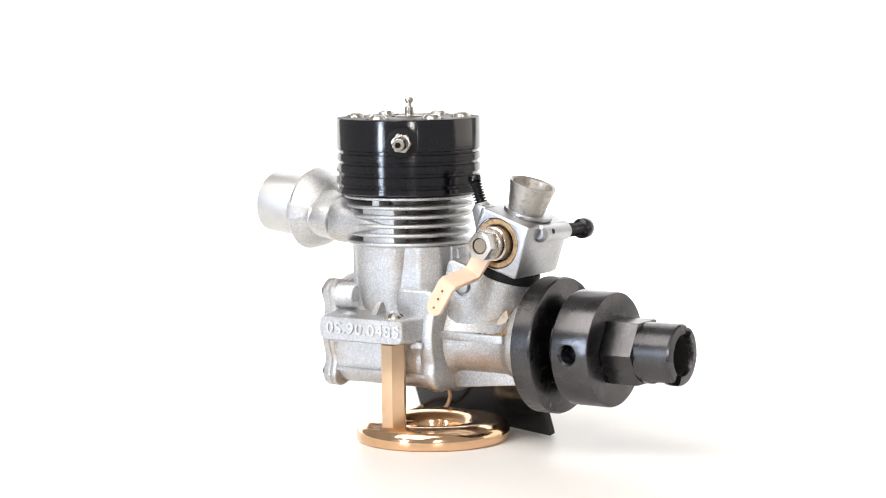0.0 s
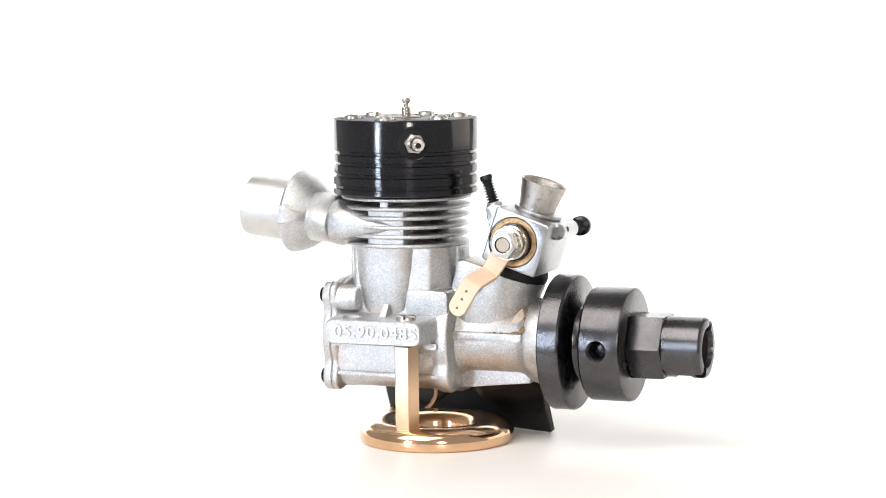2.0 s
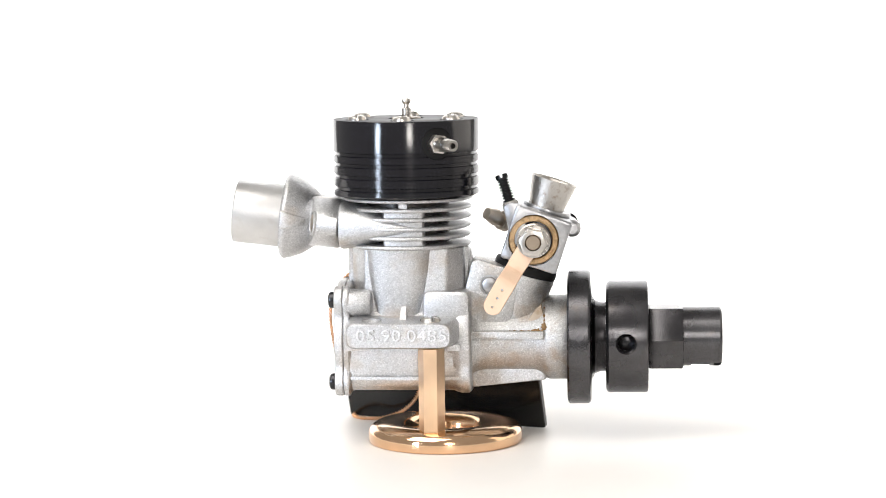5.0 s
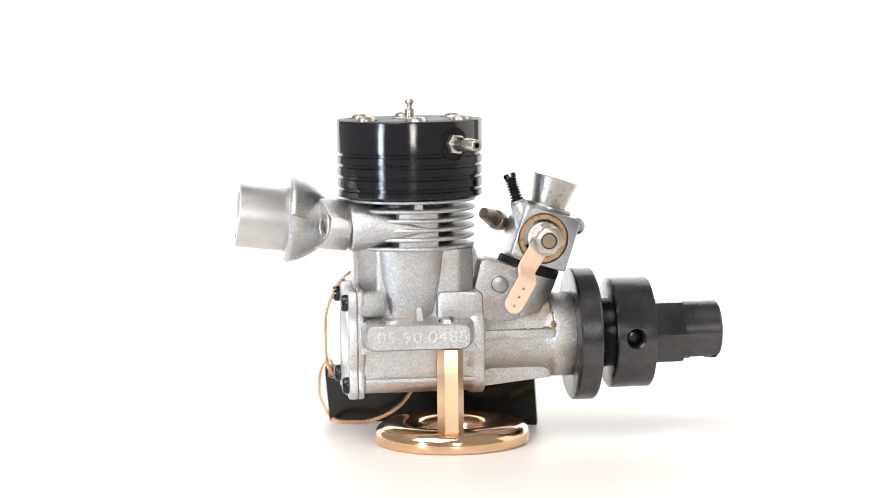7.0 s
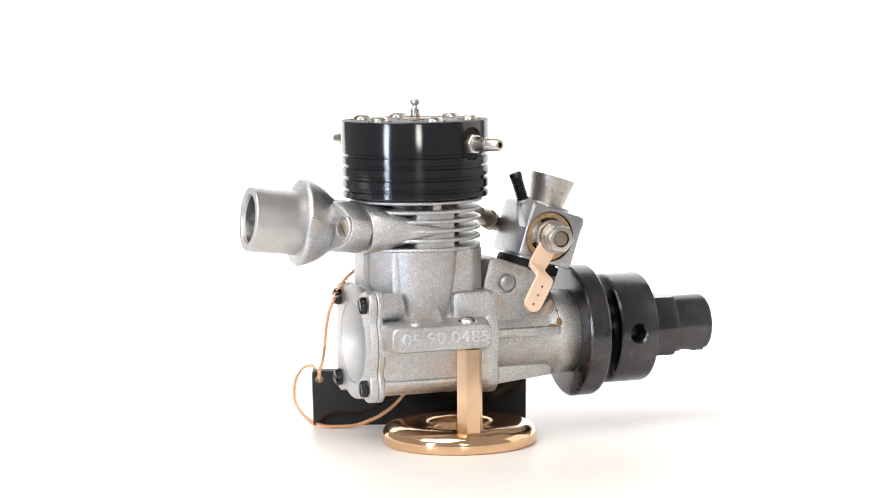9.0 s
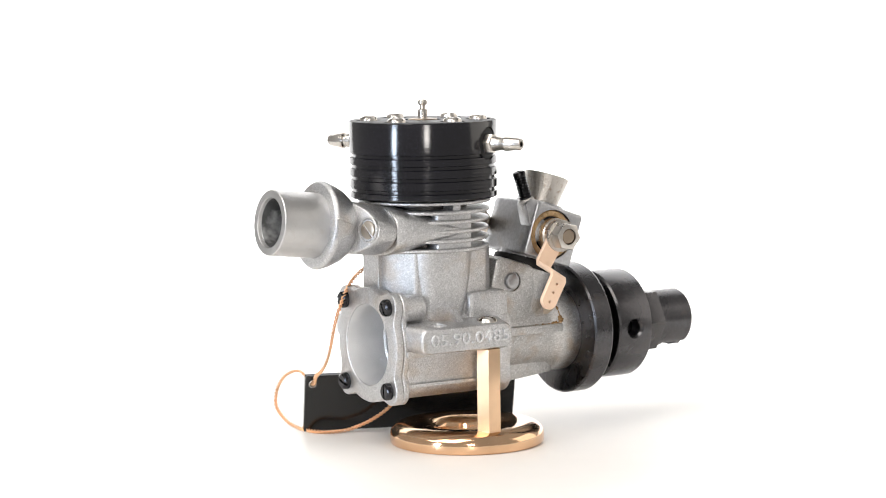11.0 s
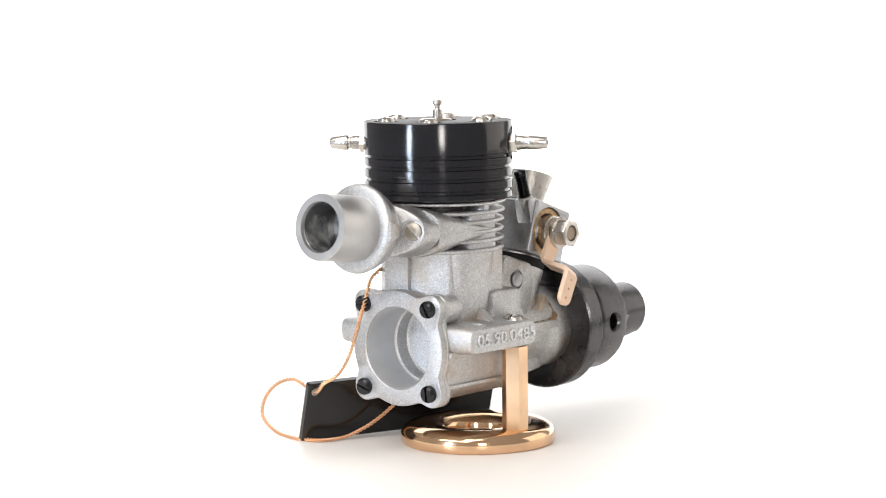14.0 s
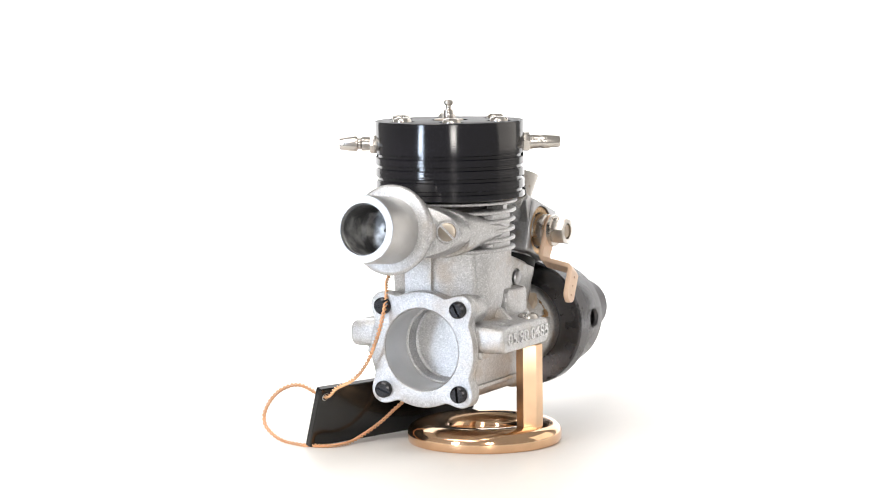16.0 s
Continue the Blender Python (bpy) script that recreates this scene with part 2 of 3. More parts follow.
def turntable():
    t = thing("turntable", AXIS[:], "round white satin turntable disc sunk in a white table", "turntable")
    bm = lathe(bmesh.new(), [(112, -9), (116.8, -9), (117, -8.8), (117, -0.3), (116.9, -0.1), (116.6, 0), (40, 0), (2, 0)], AXIS, seg=160)
    part("disc", bm, WHITE, t)
    bm = lathe(bmesh.new(), [(60, -12), (60, -8.8)], AXIS, seg=64)
    part("foot", bm, RUBBER, t)


# ---- display stand ----
def display_stand():
    at = (11.1, -5.0, 0)
    s = thing("display_stand", at, "polished brass ring stand with one hexagonal post", "stand")
    prof = [(22.6, 0.0), (23.1, 0.15), (23.4, 0.6), (23.5, 2.2)]
    for i in range(1, 20):
        a = math.pi * i / 20
        prof.append((16.9 + 6.6 * math.copysign(abs(math.cos(a)) ** 0.85, math.cos(a)), 2.4 + 4.0 * math.sin(a) ** 0.85))
    prof += [(10.3, 2.4), (10.1, 1.6), (9.6, 1.2), (0.4, 1.2)]
    part("ring", lathe(bmesh.new(), prof, at, seg=128), BRASS, s, "polished brass dished ring", flat=60)
    bm = prism(bmesh.new(), hexagon(6.8, math.radians(-2.5)), (8.3, -21.7, 5.6), (0, 0, 1), 25.4, side=(1, 0, 0), edge=0.25)
    part("post", bm, POST, s, "satin hexagonal brass post")


# ---- tag with its cord ----
def tag():
    a, b = Vector((-22.5, 37.1, 0.05)), Vector((41.0, 15.0, 0.05))
    along = (b - a).normalized()
    lean = Vector((along.y, -along.x, 0))
    up = (lean * 0.30 + Vector((0, 0, 0.954))).normalized()
    out = along.cross(up).normalized()
    w, h, d = (b - a).length, 19.3, 2.2
    t = thing("name_tag", ((a + b) / 2)[:], "glossy black plastic tag leaning under the engine", "tag")
    outline = rounded([(0, 0), (w, 0), (w, h), (0, h)], 0.7, 3)
    bm = bmesh.new()
    loops = []
    for k, inset in ((0, 0.25), (0.25, 0), (d - 0.25, 0), (d, 0.25)):
        loops.append([a + along * (x + (inset if x < w / 2 else -inset)) + up * (y + (inset if y < h / 2 else -inset)) + out * (k - d) for x, y in outline])
    loft(bm, loops)
    hole = a + along * 2.3 + up * (h - 2.6)
    bm = cut(bm, lathe(bmesh.new(), [(0.95, -6), (0.95, 6)], hole, out, 20))
    part("plate", bm, TAG, t)
    ring = [(1.1 + 0.2 * math.cos(e), 0.28 * math.sin(e)) for e in (math.tau * k / 10 for k in range(10))]
    part("eyelet", lathe(bmesh.new(), ring, hole + out * 0.1, out, 24, closed=True), NICKEL, t, "tiny plated eyelet")
    return hole, out


def spline(points, n):
    out = []
    p = [Vector(q) for q in points]
    p = [p[0] * 2 - p[1]] + p + [p[-1] * 2 - p[-2]]
    for i in range(1, len(p) - 2):
        for j in range(n):
            t = j / n
            out.append(0.5 * ((2 * p[i]) + (p[i + 1] - p[i - 1]) * t + (2 * p[i - 1] - 5 * p[i] + 4 * p[i + 1] - p[i + 2]) * t * t + (3 * p[i] - p[i - 1] - 3 * p[i + 1] + p[i + 2]) * t ** 3))
    out.append(p[-2])
    return out


def cord(hole):
    c = thing("cord", (-22.0, 40.0, 0), "thin twisted gold cord threaded through a black tag", "cord")
    way = spline([(-10.5, 12.2, 55.0), (-16.0, 12.9, 51.6), (-20.9, 10.6, 48.0), (-23.3, 10.0, 44.0), (-25.0, 10.2, 40.0), (-25.6, 11.4, 35.5), (-25.3, 15.0, 28.0), (-24.7, 20.0, 22.5), (-23.4, 26.8, 19.1),
                  hole, (-21.3, 40.5, 18.8), (-23.0, 45.8, 17.6), (-24.1, 49.6, 14.0), (-24.3, 51.8, 9.5), (-24.0, 51.2, 5.5), (-22.4, 47.5, 1.9), (-21.6, 41.0, 0.7), (-21.2, 35.5, 0.7), (-19.8, 31.8, 0.7), (-17.0, 29.6, 0.7),
                  (-11.4, 28.6, 0.9), (-5.9, 26.4, 3.0), (-2.1, 23.4, 6.0), (0.4, 20.4, 9.4), (2.4, 15.0, 14.5)], 26)
    for k in range(2):
        bm = bmesh.new()
        loops = []
        run = 0.0
        x = Vector((1, 0, 0))
        for i, p in enumerate(way):
            d = (way[min(i + 1, len(way) - 1)] - way[max(i - 1, 0)]).normalized()
            x = (x - d * x.dot(d)).normalized()
            y = d.cross(x)
            if i:
                run += (p - way[i - 1]).length
            a = run * 2.5 + k * math.pi
            q = p + (x * math.cos(a) + y * math.sin(a)) * 0.36
            loops.append([q + (x * math.cos(e) + y * math.sin(e)) * 0.31 for e in (math.tau * j / 6 for j in range(6))])
        loft(bm, loops)
        part("strand", bm, GOLD, c, flat=80)
    return c


# ---- the engine ----
REAR = Vector((-21.2, -0.9, 32.0))
CRANK = 31.2
EARS = [(12.6, 12.4, 4.5), (-12.6, 12.4, 4.5), (12.6, -12.4, 4.5), (-12.6, -12.4, 4.5)]
RING = [math.tau * i / 144 for i in range(144)]


def section(radii, u, centre=REAR, inset=0.0):
    return [Vector((u, centre.y + (r - inset) * math.cos(a), centre.z + (r - inset) * math.sin(a))) for a, r in zip(RING, radii)]


def crankcase(engine):
    full = lumpy(RING, EARS, 17.2, 4)
    # square below, round above
    low = [15.8 * (abs(math.cos(a)) ** 5 + abs(math.sin(a)) ** 5) ** -0.2 if math.sin(a) < 0.45 else 15.4 for a in RING]
    for _ in range(4):
        low = [(low[i - 1] + 2 * low[i] + low[(i + 1) % len(low)]) / 4 for i in range(len(low))]
    bore = [12.2] * len(RING)
    # the front end swells only a little past the case
    front = [min(f, b + 1.2) for f, b in zip(full, low)]
    for _ in range(3):
        front = [(front[i - 1] + 2 * front[i] + front[(i + 1) % len(front)]) / 4 for i in range(len(front))]
    # rear flange, a ring with four ears
    bm = loft(bmesh.new(), [section(bore, -20.9), section(bore, -21.2, inset=-0.3), section(full, -21.2, inset=0.5), section(full, -21.0, inset=0.15), section(full, -20.7),
                            section(full, -18.9), section(full, -18.6, inset=0.3), section(bore, -18.6)], False, True)
    flange = part("rear_flange", bm, CAST, engine, "open cast rear flange with four ears")
    # case body, bored from behind
    bm = bmesh.new()
    loft(bm, [section([2.0] * len(RING), -2.9), section([7.0] * len(RING), -2.9), section(bore, -3.1, inset=1.5), section(bore, -3.7, inset=0.9), section(bore, -8.0, inset=0.8), section(bore, -8.5, inset=0.1), section(bore, -8.8), section(bore, -18.5), section(full, -18.5, inset=0.3), section(full, -18.2), section(full, -17.0), section(full, -16.6, inset=0.4),
              section(low, -16.2), section(low, -15.7), section(low, -15.0), section(low, 12.6), section(front, 14.4, inset=0.9), section(front, 15.6, inset=0.3), section(front, 16.6), section(front, 18.9), section(front, 19.4, inset=0.2), section(front, 19.7, inset=0.7), section([9.0] * len(RING), 19.8)])
    case = part("crankcase", bm, CAST, engine, "grainy cast aluminium crankcase", flat=38)
    # added lining whose bright colour lifts the bore out of shade
    sleeve = lathe(bmesh.new(), [(12.18, -20.6), (12.05, -20.8), (11.95, -20.6), (11.95, -8.6), (12.18, -8.6)], (0, REAR.y, REAR.z), (1, 0, 0), 96, closed=True)
    part("bore_wall", sleeve, BRIGHT_BORE, case, "smooth machined bore lining, coloured bright against its shade")
    for s in (-1, 1):
        v = REAR.y + s * 12.6
        bm = lathe(bmesh.new(), [(4.1, 0), (4.1, 7.2), (3.6, 8.1), (2.2, 8.7)], (-18.4, v, 43.6), (1, 0, 0), 32)
        part("screw_boss", bm, CAST, case)
        bm = block(bmesh.new(), rounded([(5.4, 38), (19.4, 38), (19.4, 47.2), (5.4, 47.2)], 2.2), v + s * 2.6, v - s * 6, 1.4)
        part("screw_boss", bm, CAST, case)
        # lengthwise edge along the lower corner
        side = REAR.y + s * 15.6
        part("side_ledge", block(bmesh.new(), rounded([(-17.0, 20.6), (17.2, 20.6), (17.2, 21.5), (-17.0, 21.5)], 0.3), side - s * 1.0, side + s * 0.45, 0.25), CAST, case)
    bm = bmesh.new()
    col = rounded([(-16.6, -4.0), (-12.0, -13.6), (12.6, -13.8), (17.6, -8.5), (17.6, 8.5), (12.6, 13.8), (-12.0, 13.6), (-16.6, 4.0)], 1.2, 4)
    loft(bm, [[Vector((x, y * k - 0.3, z)) for x, y in col] for z, k in ((40, 0.98), (47, 1.0), (59.6, 1.0))])
    tool = lambda: lathe(bmesh.new(), [(12.25, -40), (12.25, -2.6)], (0, REAR.y, REAR.z), (1, 0, 0), 96)
    column = part("cylinder_column", cut(bm, tool()), CAST, engine, flat=38)
    for s in (-1, 1):
        # transfer passages, narrowing downwards
        bm = bmesh.new()
        loops = []
        for z, c, w, d in ((33.5, -2.1, 6.4, 14.0), (39, -2.0, 7.3, 14.8), (45, -1.9, 8.6, 15.8), (53, -1.8, 9.8, 16.6), (59.8, -1.7, 10.4, 16.9)):
            loops.append([Vector((c + w * math.copysign(abs(math.cos(a)) ** 0.7, math.cos(a)), s * (8 + (d - 8) * abs(math.sin(a)) ** 0.6) - 0.3, z)) if i <= 16
                          else Vector((c + w * math.cos(a), s * 6, z)) for i, a in enumerate(math.pi * j / 16 if j <= 16 else math.pi + math.pi * (j - 16) / 8 for j in range(24))])
        loft(bm, loops)
        part("transfer_passage", cut(bm, tool()), CAST, column, flat=40)
        bm = bmesh.new()
        loft(bm, [[Vector((u, s * v, 38.0)) for u, v in ((-1.8, 12), (1.4, 12), (1.0, 21.2), (-1.4, 21.2))], [Vector((u, s * v, 42.6)) for u, v in ((-1.2, 12), (0.8, 12), (0.5, 16.6), (-0.9, 16.6))]])
        part("gusset", bm, CAST, column)
    # upright ribs behind and before the column
    for u0, u1, v0, v1 in ((-18.0, -14.5, -2.7, 6.2), (17.0, 18.6, -4.5, 4.5)):
        part("rib", block(bmesh.new(), rounded([(u0, 46), (u1, 46), (u1, 59.6), (u0, 59.6)], 0.5), v0, v1, 0.4), CAST, column)
    bm = bmesh.new()
    block(bm, rounded([(17, 46), (20.8, 46), (19.4, 58.5), (17, 59)], 0.6), -2.5, 2.5, 0.4)
    part("front_web", bm, CAST, column)
    bm = bmesh.new()
    lathe(bm, [(12.8, 19.0), (11.6, 20.5), (10.9, 23), (10.9, 38.5), (11.4, 40.2), (12.4, 41.6), (12.9, 43), (12.9, 48.2), (12.4, 49.0), (9, 49.0)], (0, 0, CRANK), (1, 0, 0), 72)
    nose = part("front_housing", bm, STAINED, engine, "round cast front bearing housing", flat=38)
    bm = bmesh.new()
    block(bm, rounded([(19, 16.4), (42, 18.8), (42, 26), (19, 26)], 0.8), -6.0, 6.0, 0.8)
    part("lower_web", bm, STAINED, nose)
    for s in (-1, 1):
        bm = block(bmesh.new(), rounded([(19, 32.2), (41.6, 32.2), (41.6, 34.6), (19, 34.6)], 0.5), s * 8, s * 13.2, 0.5)
        part("side_rib", bm, STAINED, nose)
    # intake boss
    bm = bmesh.new()
    block(bm, rounded([(17.5, 34.0), (17.5, 47.0), (19.8, 55.6), (21.4, 56.2), (33.5, 52.6), (34.5, 46.0), (32.0, 38.0), (29.0, 34.0)], 1.6), -9.3, 9.3, 1.3)
    tool = bmesh.new()
    for s in (-1, 1):
        lathe(tool, [(3.1, 8.4), (3.1, 12)], (25.3, 0, 48.3), (0, s, 0), 28)
    bm = cut(bm, tool)
    way = Vector((0.301, 0, 0.954))
    lathe(bm, [(8.6, -18), (9.0, -10), (9.2, -4), (9.5, -1.2), (9.5, 0)], Vector((35.4, 0, 51.0)), way, 48)
    boss = part("intake_boss", bm, STAINED, engine, "cast intake boss with oil stains", flat=38)
    for s in (-1, 1):
        part("clamp_bolt", lathe(bmesh.new(), [(2.9, -0.3), (2.9, 0.25), (2.4, 0.3), (2.4, 1.2), (2.15, 1.6), (1.5, 1.85), (0.7, 1.95), (0.2, 1.95)], (25.3, s * 8.4, 48.3), (0, s, 0), 28), CARB, boss, "round steel clamp bolt")
        # brown oil crust in the crease by the nose
        rnd = random.Random(4)
        path = [(27 + 14.3 * i / 30, 11.4 + 0.6 * rnd.random(), 34.5) for i in range(31)]
        path += [(41.5 + 0.2 * rnd.random(), math.sqrt(12.3 ** 2 - (z - CRANK) ** 2), z) for z in (34.8 + 8.2 * i / 20 for i in range(21))]
        loops = []
        for i, (u, v, z) in enumerate(path):
            r = (0.15 + 0.45 * rnd.random() ** 1.5) * min(1, (i + 2) / 18, (len(path) - i) / 8) * (1 + 1.3 * math.exp(-((i - 31) / 5) ** 2))
            out = Vector((0, v, z - CRANK)).normalized()
            side = Vector((0.0, -out.z, out.y)) if i < 31 else Vector((1, 0, 0))
            loops.append([Vector((u, s * (v + r * (out.y * math.cos(a) * 0.6 + side.y * math.sin(a))), z + r * (out.z * math.cos(a) * 0.6 + side.z * math.sin(a)))) + (side * r * math.sin(a) if i >= 31 else Vector()) for a in (math.tau * j / 8 for j in range(8))])
        bm = loft(bmesh.new(), loops)
        fillet = block(bmesh.new(), rounded([(29.5, 34.9), (32.8, 36.3), (35.4, 36.9), (37.4, 38.4), (38.8, 40.6), (40.7, 42.2), (41.6, 38.4), (41.4, 34.5), (35.5, 34.2)], 0.6, 3), s * 5.0, s * 9.0, 0.9)
        part("oil_residue", fillet, RESIDUE, boss, "tan caked oil residue")
        part("oil_crust", bm, RUST, boss, "brown dried oil crust", flat=80)
    # mounting lugs
    for s in (-1, 1):
        inner = rounded([(-17.9, 30.8), (17.0, 30.8), (17.0, 39.6), (-17.9, 39.6)], 3.4, 6)
        outer = rounded([(-17.0, 31.1), (14.4, 31.1), (14.4, 38.8), (-17.0, 38.8)], 3.0, 6)
        face = rounded([(-16.5, 31.6), (13.9, 31.6), (13.9, 38.3), (-16.5, 38.3)], 2.7, 6)
        bm = bmesh.new()
        loft(bm, [[Vector((p[0], s * v, p[1])) for p in ring] for v, ring in ((13.0, inner), (15.5, inner), (24.4, outer), (24.9, [((p[0] * 2 + q[0]) / 3, (p[1] * 2 + q[1]) / 3) for p, q in zip(outer, face)]), (25.3, face))])
        bm = cut(bm, lathe(bmesh.new(), [(2.1, 28.0), (2.1, 38.2), (3.0, 38.9), (3.0, 42.0)], (-9.4, s * 21.3, 0), seg=28))
        block(bm, rounded([(-18.0, 29.6), (16.8, 29.6), (16.8, 31.6), (-18.0, 31.6)], 0.6), s * 13.8, s * 19, 0.4)
        lug = part("mounting_lug", bm, CAST, engine)
        if s < 0:
            part("lug_screw", slotted(3.1, 1.7, (8.2, -21.4, 38.5), (0, 0, 1), 1.1, 1.1, side=(1, 0.25, 0), cross=True), NICKEL, lug, "cross-slotted plated screw")
            text = bpy.data.curves.new("casting_number", "FONT")
            text.body, text.size, text.extrude, text.align_x, text.align_y = "05.90.0485", 4.9, 0.5, "CENTER", "CENTER"
            text.bevel_depth, text.space_character, text.offset = 0.12, 1.1, -0.06
            temp = new("work", text)
            me = temp.evaluated_get(bpy.context.evaluated_depsgraph_get()).to_mesh()
            bm = bmesh.new()
            bm.from_mesh(me)
            bpy.data.objects.remove(temp)
            bpy.data.curves.remove(text)
            lo, hi = min(v.co.x for v in bm.verts), max(v.co.x for v in bm.verts)
            for v in bm.verts:
                x, y, z = v.co
                v.co = Vector((-0.3 + (x - (lo + hi) / 2) * 26.8 / (hi - lo), -25.25 - z, 35.0 + y * 1.0))
            part("casting_number", bm, LETTER, lug, "raised cast number 05.90.0485")
    # rear flange screws
    for s in (-1, 1):
        for z, turn in ((19.6, 0.9), (44.4, 0.5)):
            side = (0, math.cos(turn + s), math.sin(turn + s))
            part("flange_screw", slotted(2.55, 1.9, (-21.2, REAR.y + s * 12.5, z), (-1, 0, 0), 0.7, 0.8, side=side), OXIDE, flange, "black slotted screw")


def cylinder(engine):
    # the core's dark colour stands in for shade in the fin gaps
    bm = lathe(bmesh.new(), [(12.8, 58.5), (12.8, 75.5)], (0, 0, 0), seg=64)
    cyl = part("finned_cylinder", bm, FIN_GAP, engine, "oily cylinder core, coloured dark for fin-gap shade, with six cast cooling fins", flat=40)
    # upright webs that tie the fins together over the transfer passages
    for deg, out, half in ((-90, 17.2, 6.2), (90, 17.2, 6.2)):
        a = math.radians(deg)
        m = Matrix.Rotation(a, 3, "Z")
        plan = [(9, -half), (out - 1.2, -half), (out - 0.3, -half + 0.5), (out, -half + 1.4), (out + 0.35, 0), (out, half - 1.4), (out - 0.3, half - 0.5), (out - 1.2, half), (9, half)]
        bm = loft(bmesh.new(), [[m @ Vector((x, y, z)) for x, y in plan] for z in (60.0, 71.6)])
        if abs(deg) == 90:
            loft(bm, [[m @ Vector((x, y, z)) for x, y in ((10, -1.2), (18.2, -1.2), (18.2, 1.3), (10, 1.3))] for z in (71.2, 74.2)])
        part("web", bm, CAST, cyl, flat=40)
    for z, r in ((60.3, 19.3), (63.1, 19.3), (65.9, 19.3), (68.7, 19.4), (71.5, 19.6), (74.3, 20.0)):
        bm = lathe(bmesh.new(), [(12.4, z - 0.68), (r - 0.6, z - 0.62), (r - 0.22, z - 0.46), (r - 0.02, z - 0.16), (r - 0.02, z + 0.16), (r - 0.22, z + 0.46), (r - 0.6, z + 0.62), (12.4, z + 0.68)], (0, 0, 0), seg=96)
        part("fin", bm, CAST, cyl, flat=40)
    # exhaust stub that widens towards its flange
    bm = bmesh.new()
    loops = []
    for u, w, h, z in ((-19.5, 16.4, 7.3, 66.3), (-18.9, 16.8, 7.5, 66.3), (-14, 17.0, 6.9, 66.3), (-8, 17.8, 5.2, 66.2), (-2, 18.6, 3.0, 66.0), (2, 18.6, 1.2, 66.0)):
        loops.append([Vector((u, w * math.copysign(abs(math.cos(a)) ** 0.75, math.cos(a)), z + h * math.copysign(abs(math.sin(a)) ** 0.6, math.sin(a)))) for a in (math.tau * i / 48 for i in range(48))])
    loft(bm, loops)
    part("exhaust_port", bm, CAST, cyl, flat=40)
    return cyl


def head(engine):
    R = 22.25
    prof = [(R - 1.5, 75.2), (R - 0.4, 75.2), (R, 75.6)]
    for z in (77.7, 81.3, 84.8, 88.0):
        prof += [(R, z - 0.65), (R - 0.2, z - 0.5), (R - 0.7, z - 0.42), (R - 0.7, z + 0.42), (R - 0.2, z + 0.5), (R, z + 0.65)]
    prof += [(R, 97.7), (R - 0.15, 98.05), (R - 0.5, 98.2), (14, 98.2), (6, 98.2)]
    bm = lathe(bmesh.new(), prof, (-0.2, 0, 0), seg=128)
    tool = bmesh.new()
    d = Vector((0.485, -0.875, 0))
    for s in (1, -1):
        lathe(tool, [(4.9, 21.6), (4.9, 26)], (0, 0, 91.4), d * s, 40)
    angles = [math.radians(-90 + 60 * k) for k in range(6)]
    for a in angles:
        lathe(tool, [(3.7, 97.3), (3.7, 99.5)], (16.4 * math.cos(a), 16.4 * math.sin(a), 0), seg=28)
    lathe(tool, [(5.4, 97.7), (5.4, 99.5)], (0, 0, 0), seg=40)
    bm = cut(bm, tool)
    h = part("cylinder_head", bm, BLACK, engine, "black anodised grooved cylinder head")
    h.data.materials.append(LID)
    for face in h.data.polygons:
        if face.normal.z > 0.9 and face.center.z > 0.075:
            face.material_index = 1
    for i, a in enumerate(angles):
        at = Vector((16.4 * math.cos(a), 16.4 * math.sin(a), 97.5))
        side = Vector((math.cos(i * 1.3), math.sin(i * 1.3), 0))
        part("head_screw", slotted(2.7, 1.9, at, (0, 0, 1), 0.7, 0.8, side=side, cross=True), NICKEL, h, "plated cross-slotted screw")
    # glow plug
    bm = lathe(bmesh.new(), [(4.4, 97.6), (4.4, 98.2), (4.1, 98.5), (2.0, 98.7)], (0, 0.3, 0), seg=40)
    part("plug_body", bm, SHAFT, h, "dull plug body")
    bm = bmesh.new()
    lathe(bm, [(1.45, 98.0), (1.45, 101.2), (0.85, 101.5), (0.85, 102.4), (1.1, 102.7), (1.45, 103.0), (1.45, 103.7), (1.1, 104.1), (0.5, 104.3)], (0, 0.3, 0), seg=28)
    part("glow_plug", bm, NICKEL, h, "small plated glow plug")
    # water nipples
    for s in (1, -1):
        bm = prism(bmesh.new(), hexagon(5.4, 0.4), Vector((0, 0, 91.4)) + d * s * 20.8, d * s, 3.0, edge=0.3)
        prof = [(2.1, 23.4), (2.2, 26.2), (1.75, 26.6), (1.75, 27.2), (2.4, 27.6), (2.4, 28.4), (1.8, 32.6), (1.6, 32.9), (0.85, 32.9), (0.85, 30.5)]
        if s > 0:
            prof = [(2.3, 23.4), (1.9, 27.0), (2.1, 27.6), (2.1, 28.2), (1.75, 32.6), (1.6, 32.9), (0.85, 32.9), (0.85, 30.5)]
        lathe(bm, prof, (0, 0, 91.4), d * s, 32)
        # added matt disc that paints the spotface recess dark
        part("spotface_shade", lathe(bmesh.new(), [(4.75, 20.4), (4.75, 21.65), (4.5, 21.75), (1.0, 21.75)], (0, 0, 91.4), d * s, 40), RUBBER, h, "matt black disc that darkens the spotface recess")
        nip = part("water_nipple", bm, NICKEL, h, "plated water nipple with hexagon base")
        # dark plug in place of the shade down the nipple
        part("nipple_bore_shade", lathe(bmesh.new(), [(0.84, 30.2), (0.84, 30.6)], (0, 0, 91.4), d * s, 20), HOLE_SHADE, nip)


